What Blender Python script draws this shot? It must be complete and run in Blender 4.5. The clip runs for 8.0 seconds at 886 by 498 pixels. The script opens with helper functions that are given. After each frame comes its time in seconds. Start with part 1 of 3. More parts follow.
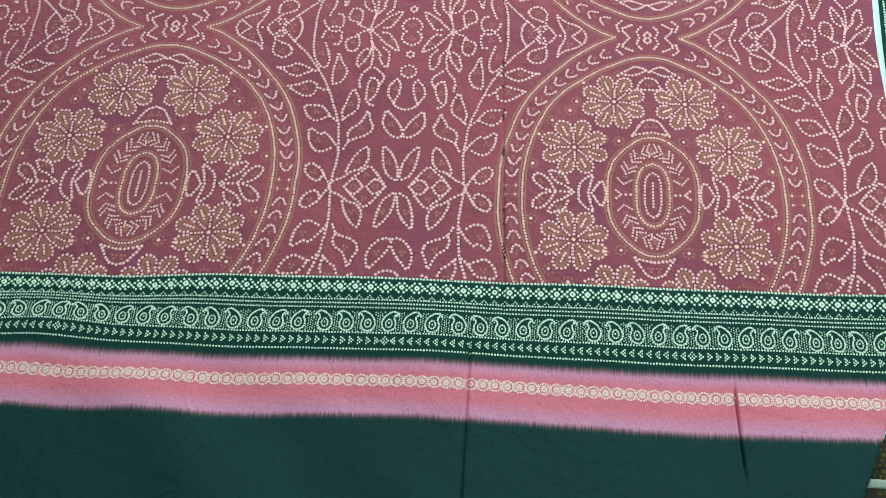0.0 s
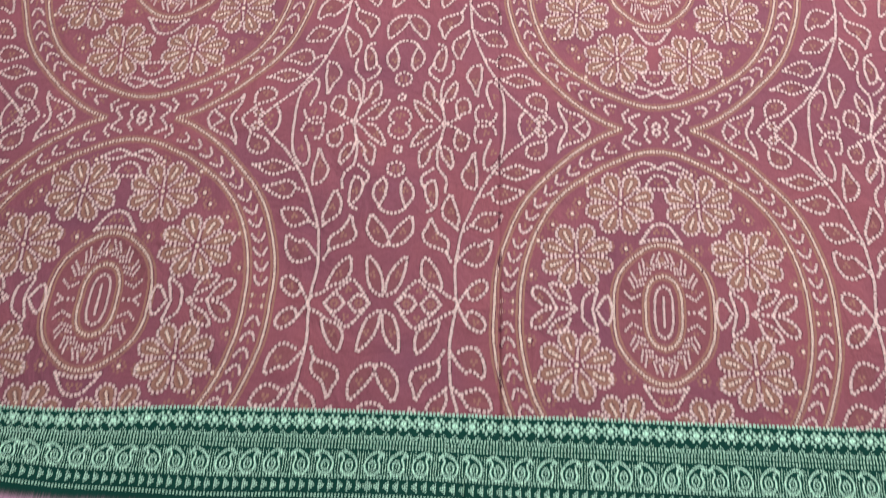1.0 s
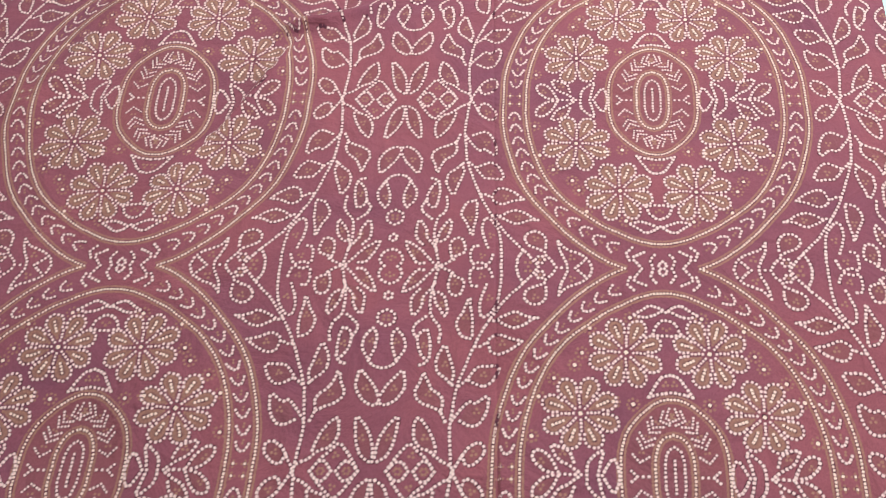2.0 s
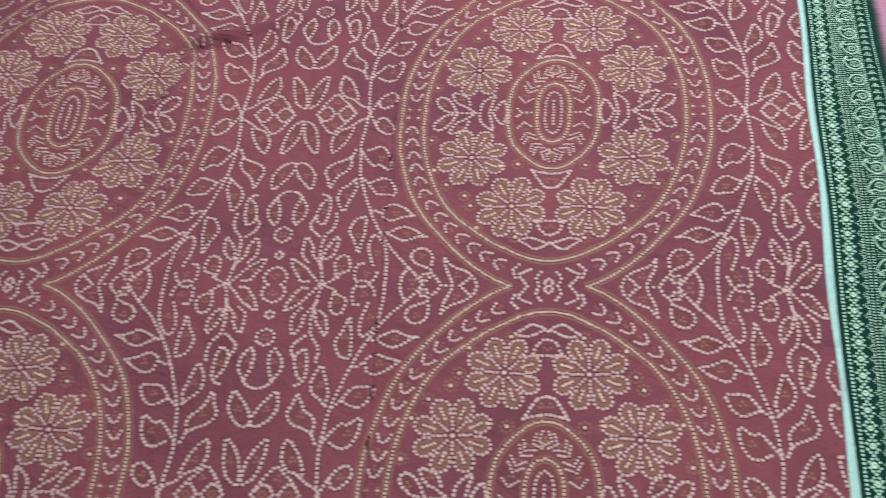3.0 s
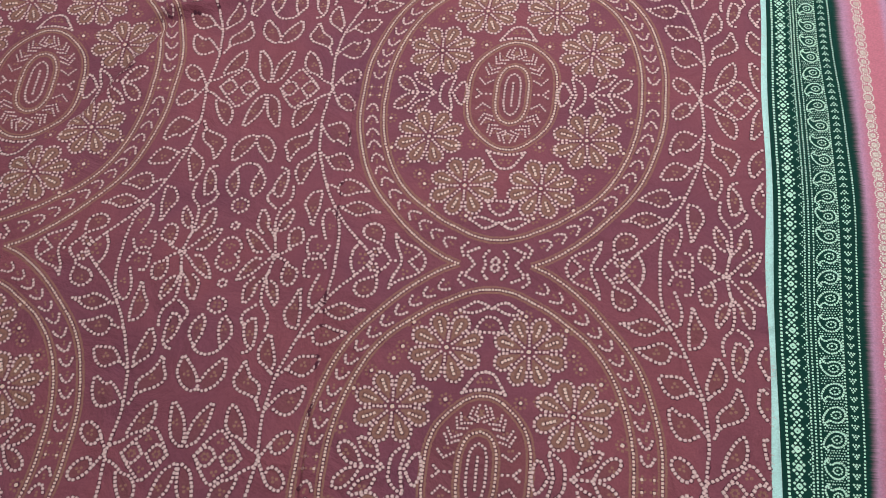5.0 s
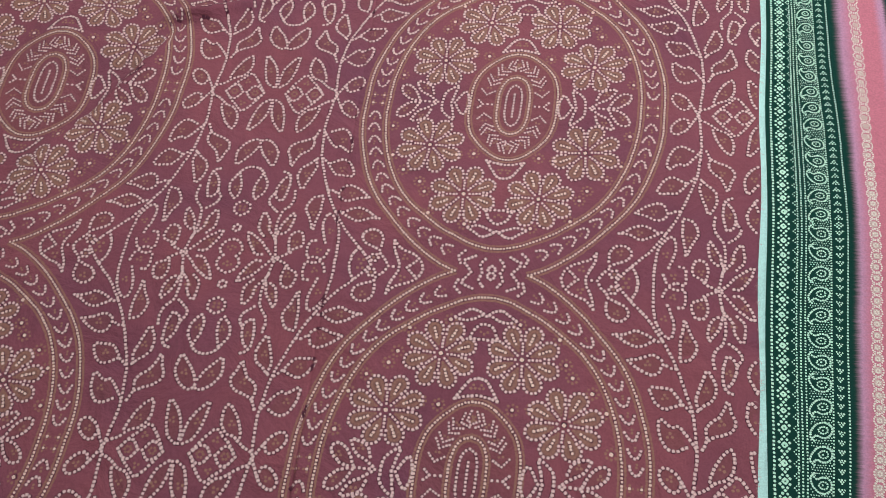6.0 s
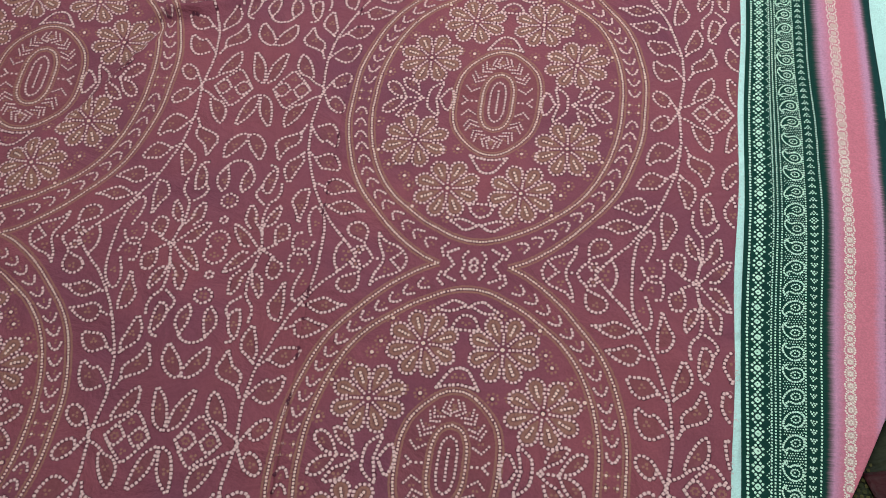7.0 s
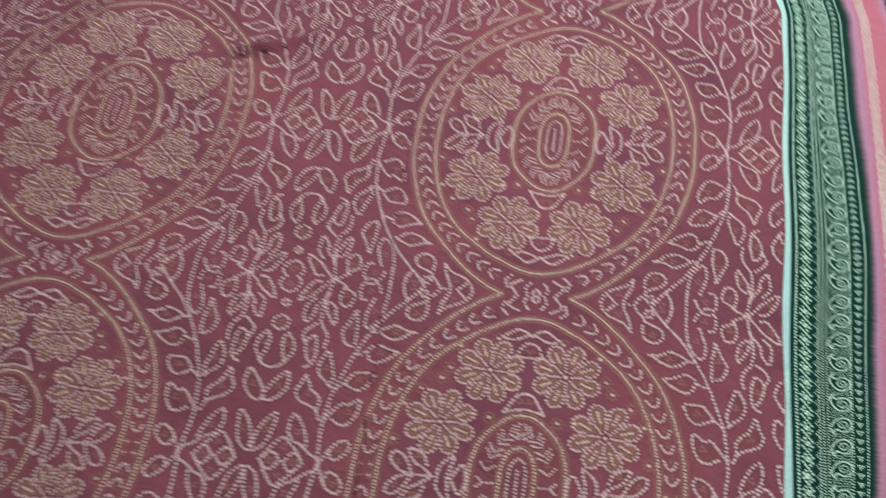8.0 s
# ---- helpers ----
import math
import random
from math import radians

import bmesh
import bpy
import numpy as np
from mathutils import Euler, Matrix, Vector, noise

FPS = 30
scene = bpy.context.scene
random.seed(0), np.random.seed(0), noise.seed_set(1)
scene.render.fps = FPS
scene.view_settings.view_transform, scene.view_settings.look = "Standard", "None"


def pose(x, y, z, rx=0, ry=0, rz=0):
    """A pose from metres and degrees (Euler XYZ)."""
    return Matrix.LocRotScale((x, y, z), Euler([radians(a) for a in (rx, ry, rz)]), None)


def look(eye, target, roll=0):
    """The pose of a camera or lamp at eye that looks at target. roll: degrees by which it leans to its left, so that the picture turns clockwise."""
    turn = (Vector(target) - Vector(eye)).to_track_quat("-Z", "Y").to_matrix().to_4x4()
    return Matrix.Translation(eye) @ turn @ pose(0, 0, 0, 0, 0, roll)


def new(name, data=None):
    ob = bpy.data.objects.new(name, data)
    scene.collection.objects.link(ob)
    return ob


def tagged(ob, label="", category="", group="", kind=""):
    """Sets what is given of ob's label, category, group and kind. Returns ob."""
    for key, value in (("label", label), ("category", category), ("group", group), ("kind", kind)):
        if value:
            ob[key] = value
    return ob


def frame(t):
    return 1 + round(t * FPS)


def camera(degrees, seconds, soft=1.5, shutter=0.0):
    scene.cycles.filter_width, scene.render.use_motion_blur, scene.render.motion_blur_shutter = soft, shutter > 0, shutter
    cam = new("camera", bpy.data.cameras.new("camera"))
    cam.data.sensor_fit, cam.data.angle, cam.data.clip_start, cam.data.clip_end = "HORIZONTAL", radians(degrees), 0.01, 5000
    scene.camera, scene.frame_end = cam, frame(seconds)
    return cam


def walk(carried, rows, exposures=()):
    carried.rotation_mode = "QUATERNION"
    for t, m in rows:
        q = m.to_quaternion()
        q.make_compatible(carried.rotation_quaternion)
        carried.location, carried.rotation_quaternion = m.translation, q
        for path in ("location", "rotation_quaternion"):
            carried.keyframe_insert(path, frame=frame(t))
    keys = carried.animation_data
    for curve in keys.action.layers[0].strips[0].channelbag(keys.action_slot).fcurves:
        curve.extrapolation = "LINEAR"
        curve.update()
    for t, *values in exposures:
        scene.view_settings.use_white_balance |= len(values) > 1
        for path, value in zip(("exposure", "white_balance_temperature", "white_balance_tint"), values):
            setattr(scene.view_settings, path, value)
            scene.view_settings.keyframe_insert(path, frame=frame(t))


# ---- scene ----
cam = camera(52.3, 8.0, 0.9, 0.6)
PATH = [
    (0, (0.0887, 0.0760, 0.6467), (0.0180, 0.9696, -1.1414), -0.51),
    (0.2, (0.0889, 0.0848, 0.6463), (0.0180, 0.9780, -1.1421), -0.51),
    (0.5, (0.0897, 0.1160, 0.6447), (0.0180, 1.0076, -1.1444), -0.51),
    (1, (0.0887, 0.1890, 0.6267), (0.0170, 1.0845, -1.1604), -0.71),
    (1.5, (0.0907, 0.2490, 0.6297), (0.0022, 1.1904, -1.1322), -1.93),
    (1.7, (0.0877, 0.2650, 0.6287), (-0.0007, 1.2482, -1.1110), -2.16),
    (2.8, (0.2072, 0.3019, 0.6199), (-0.0301, 1.2765, -1.1095), -9.87),
    (3, (0.2222, 0.3049, 0.6159), (0.0179, 1.2886, -1.1136), -8.37),
    (3.5, (0.2422, 0.3049, 0.6049), (0.0699, 1.2786, -1.1327), -6.67),
    (4, (0.2482, 0.3029, 0.6119), (0.0689, 1.2505, -1.1406), -6.89),
    (5.5, (0.2702, 0.2999, 0.6319), (0.0541, 1.2352, -1.1217), -6.69),
    (6, (0.2712, 0.2969, 0.6359), (0.0531, 1.2472, -1.1097), -5.88),
    (6.5, (0.2722, 0.2919, 0.6409), (0.0581, 1.2441, -1.1048), -5.28),
    (7, (0.2822, 0.2839, 0.6429), (0.0761, 1.2431, -1.0998), -4.88),
    (7.5, (0.2802, 0.2849, 0.6469), (0.0811, 1.2321, -1.1038), -4.18),
    (7.7, (0.2733, 0.2828, 0.6533), (0.0726, 1.2345, -1.0946), -4.19),
    (7.8, (0.2613, 0.2791, 0.6646), (0.0576, 1.2386, -1.0784), -4.22),
    (7.9, (0.2469, 0.2747, 0.6782), (0.0396, 1.2437, -1.0589), -4.24),
    (8, (0.2312, 0.2699, 0.6929), (0.0201, 1.2491, -1.0378), -4.27),
]
EXPOSURES = [(0.0, 0.91, 6500, 8), (0.5, 0.96, 6500, 7), (1.0, 1.02, 6500, 6), (1.5, 1.02, 6500, 5), (2.8, 0.63, 6500, 8), (3.2, 0.34, 6500, 10), (8.0, 0.28, 6500, 10)]
walk(cam, [(t, look(eye, target, roll)) for t, eye, target, roll in PATH], EXPOSURES)

# ---------------------------------------------------------------- world and light
world = bpy.data.worlds.new("room_air")
scene.world = world
world.use_nodes = True
world.node_tree.nodes["Background"].inputs["Color"].default_value = (0.75, 0.95, 0.92, 1)
world.node_tree.nodes["Background"].inputs["Strength"].default_value = 0.15


def area_lamp(name, eye, target, sx, sy, watts, colour):
    data = bpy.data.lights.new(name, "AREA")
    data.shape, data.size, data.size_y, data.energy, data.color = "RECTANGLE", sx, sy, watts, colour
    ob = new(name, data)
    ob.matrix_world = look(eye, target)
    return ob


# unseen lamp added low over the cloth, placed for the fall-off of brightness
area_lamp("unseen_overhead_lamp", (0.28, 1.22, 1.36), (0.28, 1.15, 0.0), 0.6, 0.2, 14.4, (0.80, 1.0, 0.96))
# added fill that brightens the right-hand side; the walls have no opening
area_lamp("unseen_side_fill", (1.9, 0.9, 1.5), (0.1, 0.6, 0.2), 1.0, 1.1, 10.5, (0.84, 1.0, 0.98))


# ---------------------------------------------------------------- materials
def material(name):
    m = bpy.data.materials.new(name)
    m.use_nodes = True
    return m, m.node_tree, m.node_tree.nodes["Principled BSDF"]


def add(tree, kind, **values):
    n = tree.nodes.new(kind)
    for key, value in values.items():
        n.inputs[key.replace("_", " ")].default_value = value
    return n


def ramp(tree, stops, source):
    n = tree.nodes.new("ShaderNodeValToRGB")
    el = n.color_ramp.elements
    while len(el) < len(stops):
        el.new(0.5)
    for e, (p, c) in zip(el, stops):
        e.position, e.color = p, (*c, 1)
    tree.links.new(source, n.inputs[0])
    return n.outputs[0]


def mixed(tree, a, b, fac, mode="MIX"):
    n = tree.nodes.new("ShaderNodeMix")
    n.data_type, n.blend_type = "RGBA", mode
    for socket, value in ((n.inputs[0], fac), (n.inputs[6], a), (n.inputs[7], b)):
        if isinstance(value, (int, float)):
            socket.default_value = value
        elif isinstance(value, tuple):
            socket.default_value = (*value, 1)
        else:
            tree.links.new(value, socket)
    return n.outputs[2]


def weave(tree, bsdf, strength=0.25, wrinkle=0.7):
    """Fine cotton threads and soft wrinkles as relief."""
    pos = tree.nodes.new("ShaderNodeNewGeometry").outputs["Position"]
    waves = []
    for axis in ("X", "Y"):
        w = add(tree, "ShaderNodeTexWave", Scale=420.0, Distortion=1.5, Detail=1.0)
        w.bands_direction = axis
        tree.links.new(pos, w.inputs["Vector"])
        waves.append(w.outputs["Color"])
    thread = mixed(tree, waves[0], waves[1], 0.5)
    b1 = add(tree, "ShaderNodeBump", Strength=strength, Distance=0.0003)
    tree.links.new(thread, b1.inputs["Height"])
    n = add(tree, "ShaderNodeTexNoise", Scale=15.0, Detail=5.0, Roughness=0.55, Distortion=0.6)
    tree.links.new(pos, n.inputs["Vector"])
    b2 = add(tree, "ShaderNodeBump", Strength=wrinkle, Distance=0.018)
    tree.links.new(n.outputs["Fac"], b2.inputs["Height"])
    tree.links.new(b1.outputs[0], b2.inputs["Normal"])
    tree.links.new(b2.outputs[0], bsdf.inputs["Normal"])
    return pos, thread


def cloth(name, colour, second, rough=0.85, sheen=0.03, patch=7.0):
    m, tree, bsdf = material(name)
    pos, thread = weave(tree, bsdf)
    n = add(tree, "ShaderNodeTexNoise", Scale=patch, Detail=3.0, Roughness=0.6)
    tree.links.new(pos, n.inputs["Vector"])
    base = mixed(tree, colour, second, ramp(tree, [(0.38, (0, 0, 0)), (0.66, (1, 1, 1))], n.outputs["Fac"]))
    fine = add(tree, "ShaderNodeTexNoise", Scale=900.0, Detail=2.0)
    tree.links.new(pos, fine.inputs["Vector"])
    grain = ramp(tree, [(0.3, (0.78, 0.78, 0.78)), (0.7, (1, 1, 1))], fine.outputs["Fac"])
    out = mixed(tree, base, grain, 1.0, "MULTIPLY")
    tree.links.new(out, bsdf.inputs["Base Color"])
    bsdf.inputs["Roughness"].default_value = rough
    bsdf.inputs["Sheen Weight"].default_value = sheen
    bsdf.inputs["Specular IOR Level"].default_value = 0.12
    return m


def printed(name, colour, second, spread=0.6):
    """Print paste on cotton: a little uneven from mark to mark."""
    m, tree, bsdf = material(name)
    geo = tree.nodes.new("ShaderNodeNewGeometry")
    island = ramp(tree, [(0.0, (0, 0, 0)), (1.0, (spread, spread, spread))], geo.outputs["Random Per Island"])
    base = mixed(tree, colour, second, island)
    n = add(tree, "ShaderNodeTexNoise", Scale=1100.0, Detail=2.0)
    tree.links.new(geo.outputs["Position"], n.inputs["Vector"])
    grain = ramp(tree, [(0.25, (0.7, 0.7, 0.7)), (0.6, (1, 1, 1))], n.outputs["Fac"])
    tree.links.new(mixed(tree, base, grain, 1.0, "MULTIPLY"), bsdf.inputs["Base Color"])
    bsdf.inputs["Roughness"].default_value = 0.85
    bsdf.inputs["Specular IOR Level"].default_value = 0.15
    return m


def ikat(name, stops, span):
    """Dyed stripes across the border, with the ragged edge of dye running along the threads."""
    m, tree, bsdf = material(name)
    pos, thread = weave(tree, bsdf, 0.25, 0.3)
    uv = tree.nodes.new("ShaderNodeUVMap")
    sep = tree.nodes.new("ShaderNodeSeparateXYZ")
    tree.links.new(uv.outputs[0], sep.inputs[0])
    shift = sep.outputs["Y"]
    for scale, amount in ((340.0, 0.0040), (1000.0, 0.0046), (30.0, 0.0020)):
        flat = tree.nodes.new("ShaderNodeCombineXYZ")
        tree.links.new(sep.outputs["X"], flat.inputs["X"])
        n = add(tree, "ShaderNodeTexNoise", Scale=scale, Detail=1.0)
        tree.links.new(flat.outputs[0], n.inputs["Vector"])
        centred = tree.nodes.new("ShaderNodeMath")
        centred.operation = "MULTIPLY_ADD"
        tree.links.new(n.outputs["Fac"], centred.inputs[0])
        centred.inputs[1].default_value, centred.inputs[2].default_value = amount, -amount / 2
        total = tree.nodes.new("ShaderNodeMath")
        total.operation = "ADD"
        tree.links.new(shift, total.inputs[0])
        tree.links.new(centred.outputs[0], total.inputs[1])
        shift = total.outputs[0]
    part_of = tree.nodes.new("ShaderNodeMath")
    part_of.operation = "DIVIDE"
    tree.links.new(shift, part_of.inputs[0])
    part_of.inputs[1].default_value = span
    base = ramp(tree, [(d / span, c) for d, c in stops], part_of.outputs[0])
    fine = add(tree, "ShaderNodeTexNoise", Scale=700.0, Detail=2.0)
    tree.links.new(pos, fine.inputs["Vector"])
    grain = ramp(tree, [(0.3, (0.8, 0.8, 0.8)), (0.7, (1, 1, 1))], fine.outputs["Fac"])
    tree.links.new(mixed(tree, base, grain, 1.0, "MULTIPLY"), bsdf.inputs["Base Color"])
    bsdf.inputs["Roughness"].default_value = 0.8
    bsdf.inputs["Specular IOR Level"].default_value = 0.12
    return m


# the darker second maroon paints in the soft shade of the cloth's waves
MAROON = cloth("maroon_cotton", (0.342, 0.083, 0.112), (0.252, 0.066, 0.107))
# dark gaps round the dots, deepened to hold the dots' small shadows as colour
DARK_HALO = printed("dark_dot_rim", (0.105, 0.024, 0.042), (0.15, 0.034, 0.058))
CREAM = printed("cream_print", (0.84, 0.47, 0.485), (0.74, 0.38, 0.40))
CREAM_HEART = printed("pale_cream_print", (0.97, 0.64, 0.62), (0.91, 0.55, 0.545))
GOLD_CREAM = printed("pale_gold_print", (0.95, 0.58, 0.52), (0.88, 0.50, 0.45))
OCHRE = printed("ochre_print", (0.410, 0.160, 0.132), (0.345, 0.125, 0.112))
RUST = printed("rust_print", (0.43, 0.175, 0.14), (0.37, 0.14, 0.12))
LEAF_GROUND = cloth("brown_dyed_ground", (0.304, 0.080, 0.098), (0.255, 0.070, 0.098))
OVAL_GROUND = cloth("brown_rose_dyed_ground", (0.320, 0.081, 0.100), (0.285, 0.075, 0.103))
PETAL_GROUND = cloth("tan_dyed_ground", (0.35, 0.135, 0.114), (0.31, 0.118, 0.106))
MINT = printed("mint_print", (0.72, 0.88, 0.74), (0.55, 0.75, 0.62))
CHAIN = printed("chain_print", (0.95, 0.74, 0.69), (0.91, 0.68, 0.64))
CHAIN_FILL = printed("chain_fill_print", (0.76, 0.45, 0.43), (0.71, 0.40, 0.39))
GREEN_RGB, PINK, LILAC, SLATE = (0.006, 0.042, 0.034), (0.72, 0.19, 0.265), (0.66, 0.28, 0.44), (0.009, 0.044, 0.044)
EDGE = (0.20, 0.11, 0.14)
IKAT_BOTTOM = ikat("green_and_pink_cotton", [(0.0, GREEN_RGB), (0.0668, GREEN_RGB), (0.0692, EDGE), (0.0725, LILAC), (0.080, PINK), (0.098, PINK),
                                             (0.1085, LILAC), (0.1112, LILAC), (0.1136, EDGE), (0.1160, SLATE), (0.40, SLATE)], 0.40)
IKAT_SIDE = ikat("green_and_pink_cotton_side", [(0.0, GREEN_RGB), (0.0685, GREEN_RGB), (0.0710, EDGE), (0.0745, LILAC), (0.082, (0.70, 0.20, 0.29)), (0.090, PINK), (0.105, PINK),
                                                (0.1110, LILAC), (0.1138, LILAC), (0.1162, EDGE), (0.119, SLATE), (0.40, SLATE)], 0.40)
WHITE = cloth("pale_mint_cotton", (0.68, 0.88, 0.87), (0.63, 0.84, 0.83))
DULL_WHITE = cloth("dull_white_weave", (0.34, 0.42, 0.36), (0.12, 0.17, 0.13))
BROWN = cloth("dark_brown_silk", (0.005, 0.004, 0.003), (0.034, 0.031, 0.014), 0.55, 0.05, 40.0)
WINE = cloth("dark_wine_silk", (0.060, 0.010, 0.014), (0.022, 0.006, 0.008), 0.5, 0.05, 30.0)
GOLD = printed("gold_thread", (0.105, 0.082, 0.030), (0.03, 0.032, 0.014), 1.0)
PLASTER = cloth("pale_wall_paint", (0.70, 0.71, 0.68), (0.66, 0.67, 0.65), 0.9, 0.0)
STONE = cloth("floor_stone", (0.30, 0.27, 0.24), (0.24, 0.22, 0.20), 0.5, 0.0)


# ---------------------------------------------------------------- shape of the lying cloth
AXIS_X, CROSS_Y = 0.232, 0.6245      # a medallion column and a waist between two medallions
WIDE, HALF = 0.426, 0.1675           # print repeat across, half repeat along


def smooth(x):
    x = np.clip(x, 0.0, 1.0)
    return x * x * (3 - 2 * x)


def body_edge(y):
    """The right-hand raw edge of the maroon field."""
    return 0.4343 + 0.0325 * (y - 0.465) - 0.010 * smooth((y - 0.975) / 0.04) - 0.10 * np.clip(0.46 - y, 0, None) + 0.0008 * np.sin(37 * y)


def border_top(x):
    """Where the maroon field meets the green end border."""
    d = x - 0.113
    return 0.3723 + 0.0322 * d + -0.0088 * d * d + 0.0418 * np.clip(d, -0.45, 0.35) ** 3 + -0.0038 * np.exp(-((x + 0.200) / 0.050) ** 2)


def crease_x(y):
    return 0.113 - 0.042 * (y - 0.373)


def groove(d, width, depth):
    return -depth * np.clip(1 - np.abs(d) / width, 0, None)


def relief(x, y):
    """Height of the cloth: soft waves, pressed creases and a few wrinkles."""
    h = 0.0012 * np.sin(9 * x + 4 * y + 0.5) + 0.0011 * np.sin(23 * y - 6 * x) + 0.0007 * np.sin(38 * (x * 0.6 + y) + 2.0 * np.sin(5 * x)) + 0.0006 * np.sin(47 * x + 13 * y + 1.2)
    h = h + 0.0005 * np.sin(70 * (x * 0.9 - y * 0.4)) * smooth((0.25 - x) / 0.4)
    along = smooth((y - 0.345) / 0.01)
    h = h + groove(x - crease_x(y), 0.0016, 1.0) * (0.0009 + 0.0011 * smooth((0.52 - y) / 0.08)) * along
    h = h + groove(x - 0.0895, 0.0016, 0.0026) * smooth((0.330 - y) / 0.01)
    h = h + groove(x - 0.288 + 0.06 * (y - 0.30), 0.0010, 0.0105) * smooth((0.305 - y) / 0.02) * smooth((y - 0.226) / 0.025)
    h = h - 0.0008 * np.exp(-((y - 0.7125 - 0.02 * (x - 0.15)) / 0.0055) ** 2) * smooth((x - 0.02) / 0.06) * smooth((0.32 - x) / 0.06)
    # broad soft folds in the loose tail of the end border
    tail = smooth((0.315 - y) / 0.07)
    h = h + 0.0075 * tail * np.exp(-((x + 0.115 + 0.9 * (y - 0.22)) / 0.045) ** 2) - 0.004 * tail * np.exp(-((x + 0.02 + 0.9 * (y - 0.22)) / 0.04) ** 2)
    h = h + 0.004 * tail * np.exp(-((x - 0.045 + 0.5 * (y - 0.22)) / 0.022) ** 2) * smooth((0.24 - y) / 0.05)
    # wrinkle that runs on from the pinched pleat
    t = np.clip((x + 0.09) / 0.12, 0, 1)
    h = h + 0.0110 * np.exp(-((y - 0.866 - 0.40 * (x + 0.09)) / 0.0065) ** 2) * (1 - t) * smooth((x + 0.115) / 0.03)
    h = h + (0.0035 + 0.0025 * smooth((x - 0.2) / 0.2)) * np.exp(-((y - 1.005 + 0.15 * x - 0.10 * smooth((x - 0.25) / 0.2)) / 0.014) ** 2)
    h = h + 0.0045 * np.exp(-((x + 0.30 - 0.5 * (y - 0.8)) / 0.018) ** 2) * smooth((y - 0.6) / 0.2)
    return h


P0, P1 = np.array((-0.190, 0.673)), np.array((-0.072, 0.887))
PD = (P1 - P0) / np.linalg.norm(P1 - P0)
PN = np.array((PD[1], -PD[0]))


def pleat(x, y):
    """A pinched pleat in the left medallion: the far side slides over the near side."""
    s = (x - P0[0]) * PN[0] + (y - P0[1]) * PN[1]
    a = (x - P0[0]) * PD[0] + (y - P0[1]) * PD[1]
    span = np.linalg.norm(P1 - P0)
    size = np.sin(np.pi * np.clip(a / span, 0, 1)) ** 0.8
    slide = 0.0118 * size * (1 - smooth((s + 0.009) / 0.018)) * np.exp(np.minimum(s + 0.009, 0) / 0.05)
    lift = (0.0040 + 0.0012 * np.sin(55 * a)) * size * np.exp(-((s + 0.002 + 0.002 * np.sin(38 * a)) / 0.010) ** 2)
    return x + PN[0] * slide, y + PN[1] * slide, lift


def lay(x, y, up=0.0):
    """Places of points of the cloth, given flat."""
    x2, y2, lift = pleat(x, y)
    return np.stack([x2, y2, relief(x2, y2) + lift + up], axis=-1)


def print_to_cloth(u, v):
    """From the print's own metres (round a waist) to the flat cloth, which lies a little stretched and skewed."""
    a, b = np.clip((u + 0.13) / 0.3, -1.3, 1.0), np.clip(v / 0.25, -1.0, 1.15)
    terms = np.stack([a ** 0, a, b, a * a, a * b, b * b, a ** 3, a * a * b, a * b * b, b ** 3], axis=-1) * 0.001
    x = AXIS_X + u + terms @ np.array((0.78, 0.45, -2.60, -1.40, 4.17, 0.26, 2.30, 1.02, 1.49, 2.59))
    y = CROSS_Y + v + 0.14 * np.clip(v, -0.2, 0.2) ** 2 + 0.03 * u - 0.05 * u * u + terms @ np.array((1.69, -1.63, -0.65, 1.82, -0.90, -3.12, -0.91, 1.61, -1.19, -1.92))
    return x, y


# ---------------------------------------------------------------- mesh helpers
def part(name, mesh, mat, parent, label=""):
    ob = new(name, mesh)
    mesh.materials.append(mat)
    ob.parent = parent
    if label:
        tagged(ob, label)
    return ob


def thing(name, label, category, kind="", group=""):
    ob = new(name)
    ob.empty_display_size = 0.05
    return tagged(ob, label, category, group, kind)


def mesh_of(name, verts, faces, shade=True):
    me = bpy.data.meshes.new(name)
    me.from_pydata(verts.tolist() if isinstance(verts, np.ndarray) else verts, [], faces)
    if shade:
        me.shade_smooth()
    me.update()
    return me


def sheet(name, px, py, pz, uvs=None):
    """A grid of points as one smooth sheet."""
    rows, cols = px.shape
    verts = np.stack([px, py, pz], axis=-1).reshape(-1, 3)
    i = np.arange(rows * cols).reshape(rows, cols)
    faces = np.stack([i[:-1, :-1], i[:-1, 1:], i[1:, 1:], i[1:, :-1]], axis=-1).reshape(-1, 4)
    me = mesh_of(name, verts, faces.tolist())
    if uvs is not None:
        layer = me.uv_layers.new(name="UVMap")
        flat = uvs.reshape(-1, 2)[faces.reshape(-1)]
        layer.data.foreach_set("uv", flat.astype(np.float32).ravel())
    return me


def thicken(ob, metres):
    mod = ob.modifiers.new("thickness", "SOLIDIFY")
    mod.thickness, mod.offset = metres, -1
    return ob


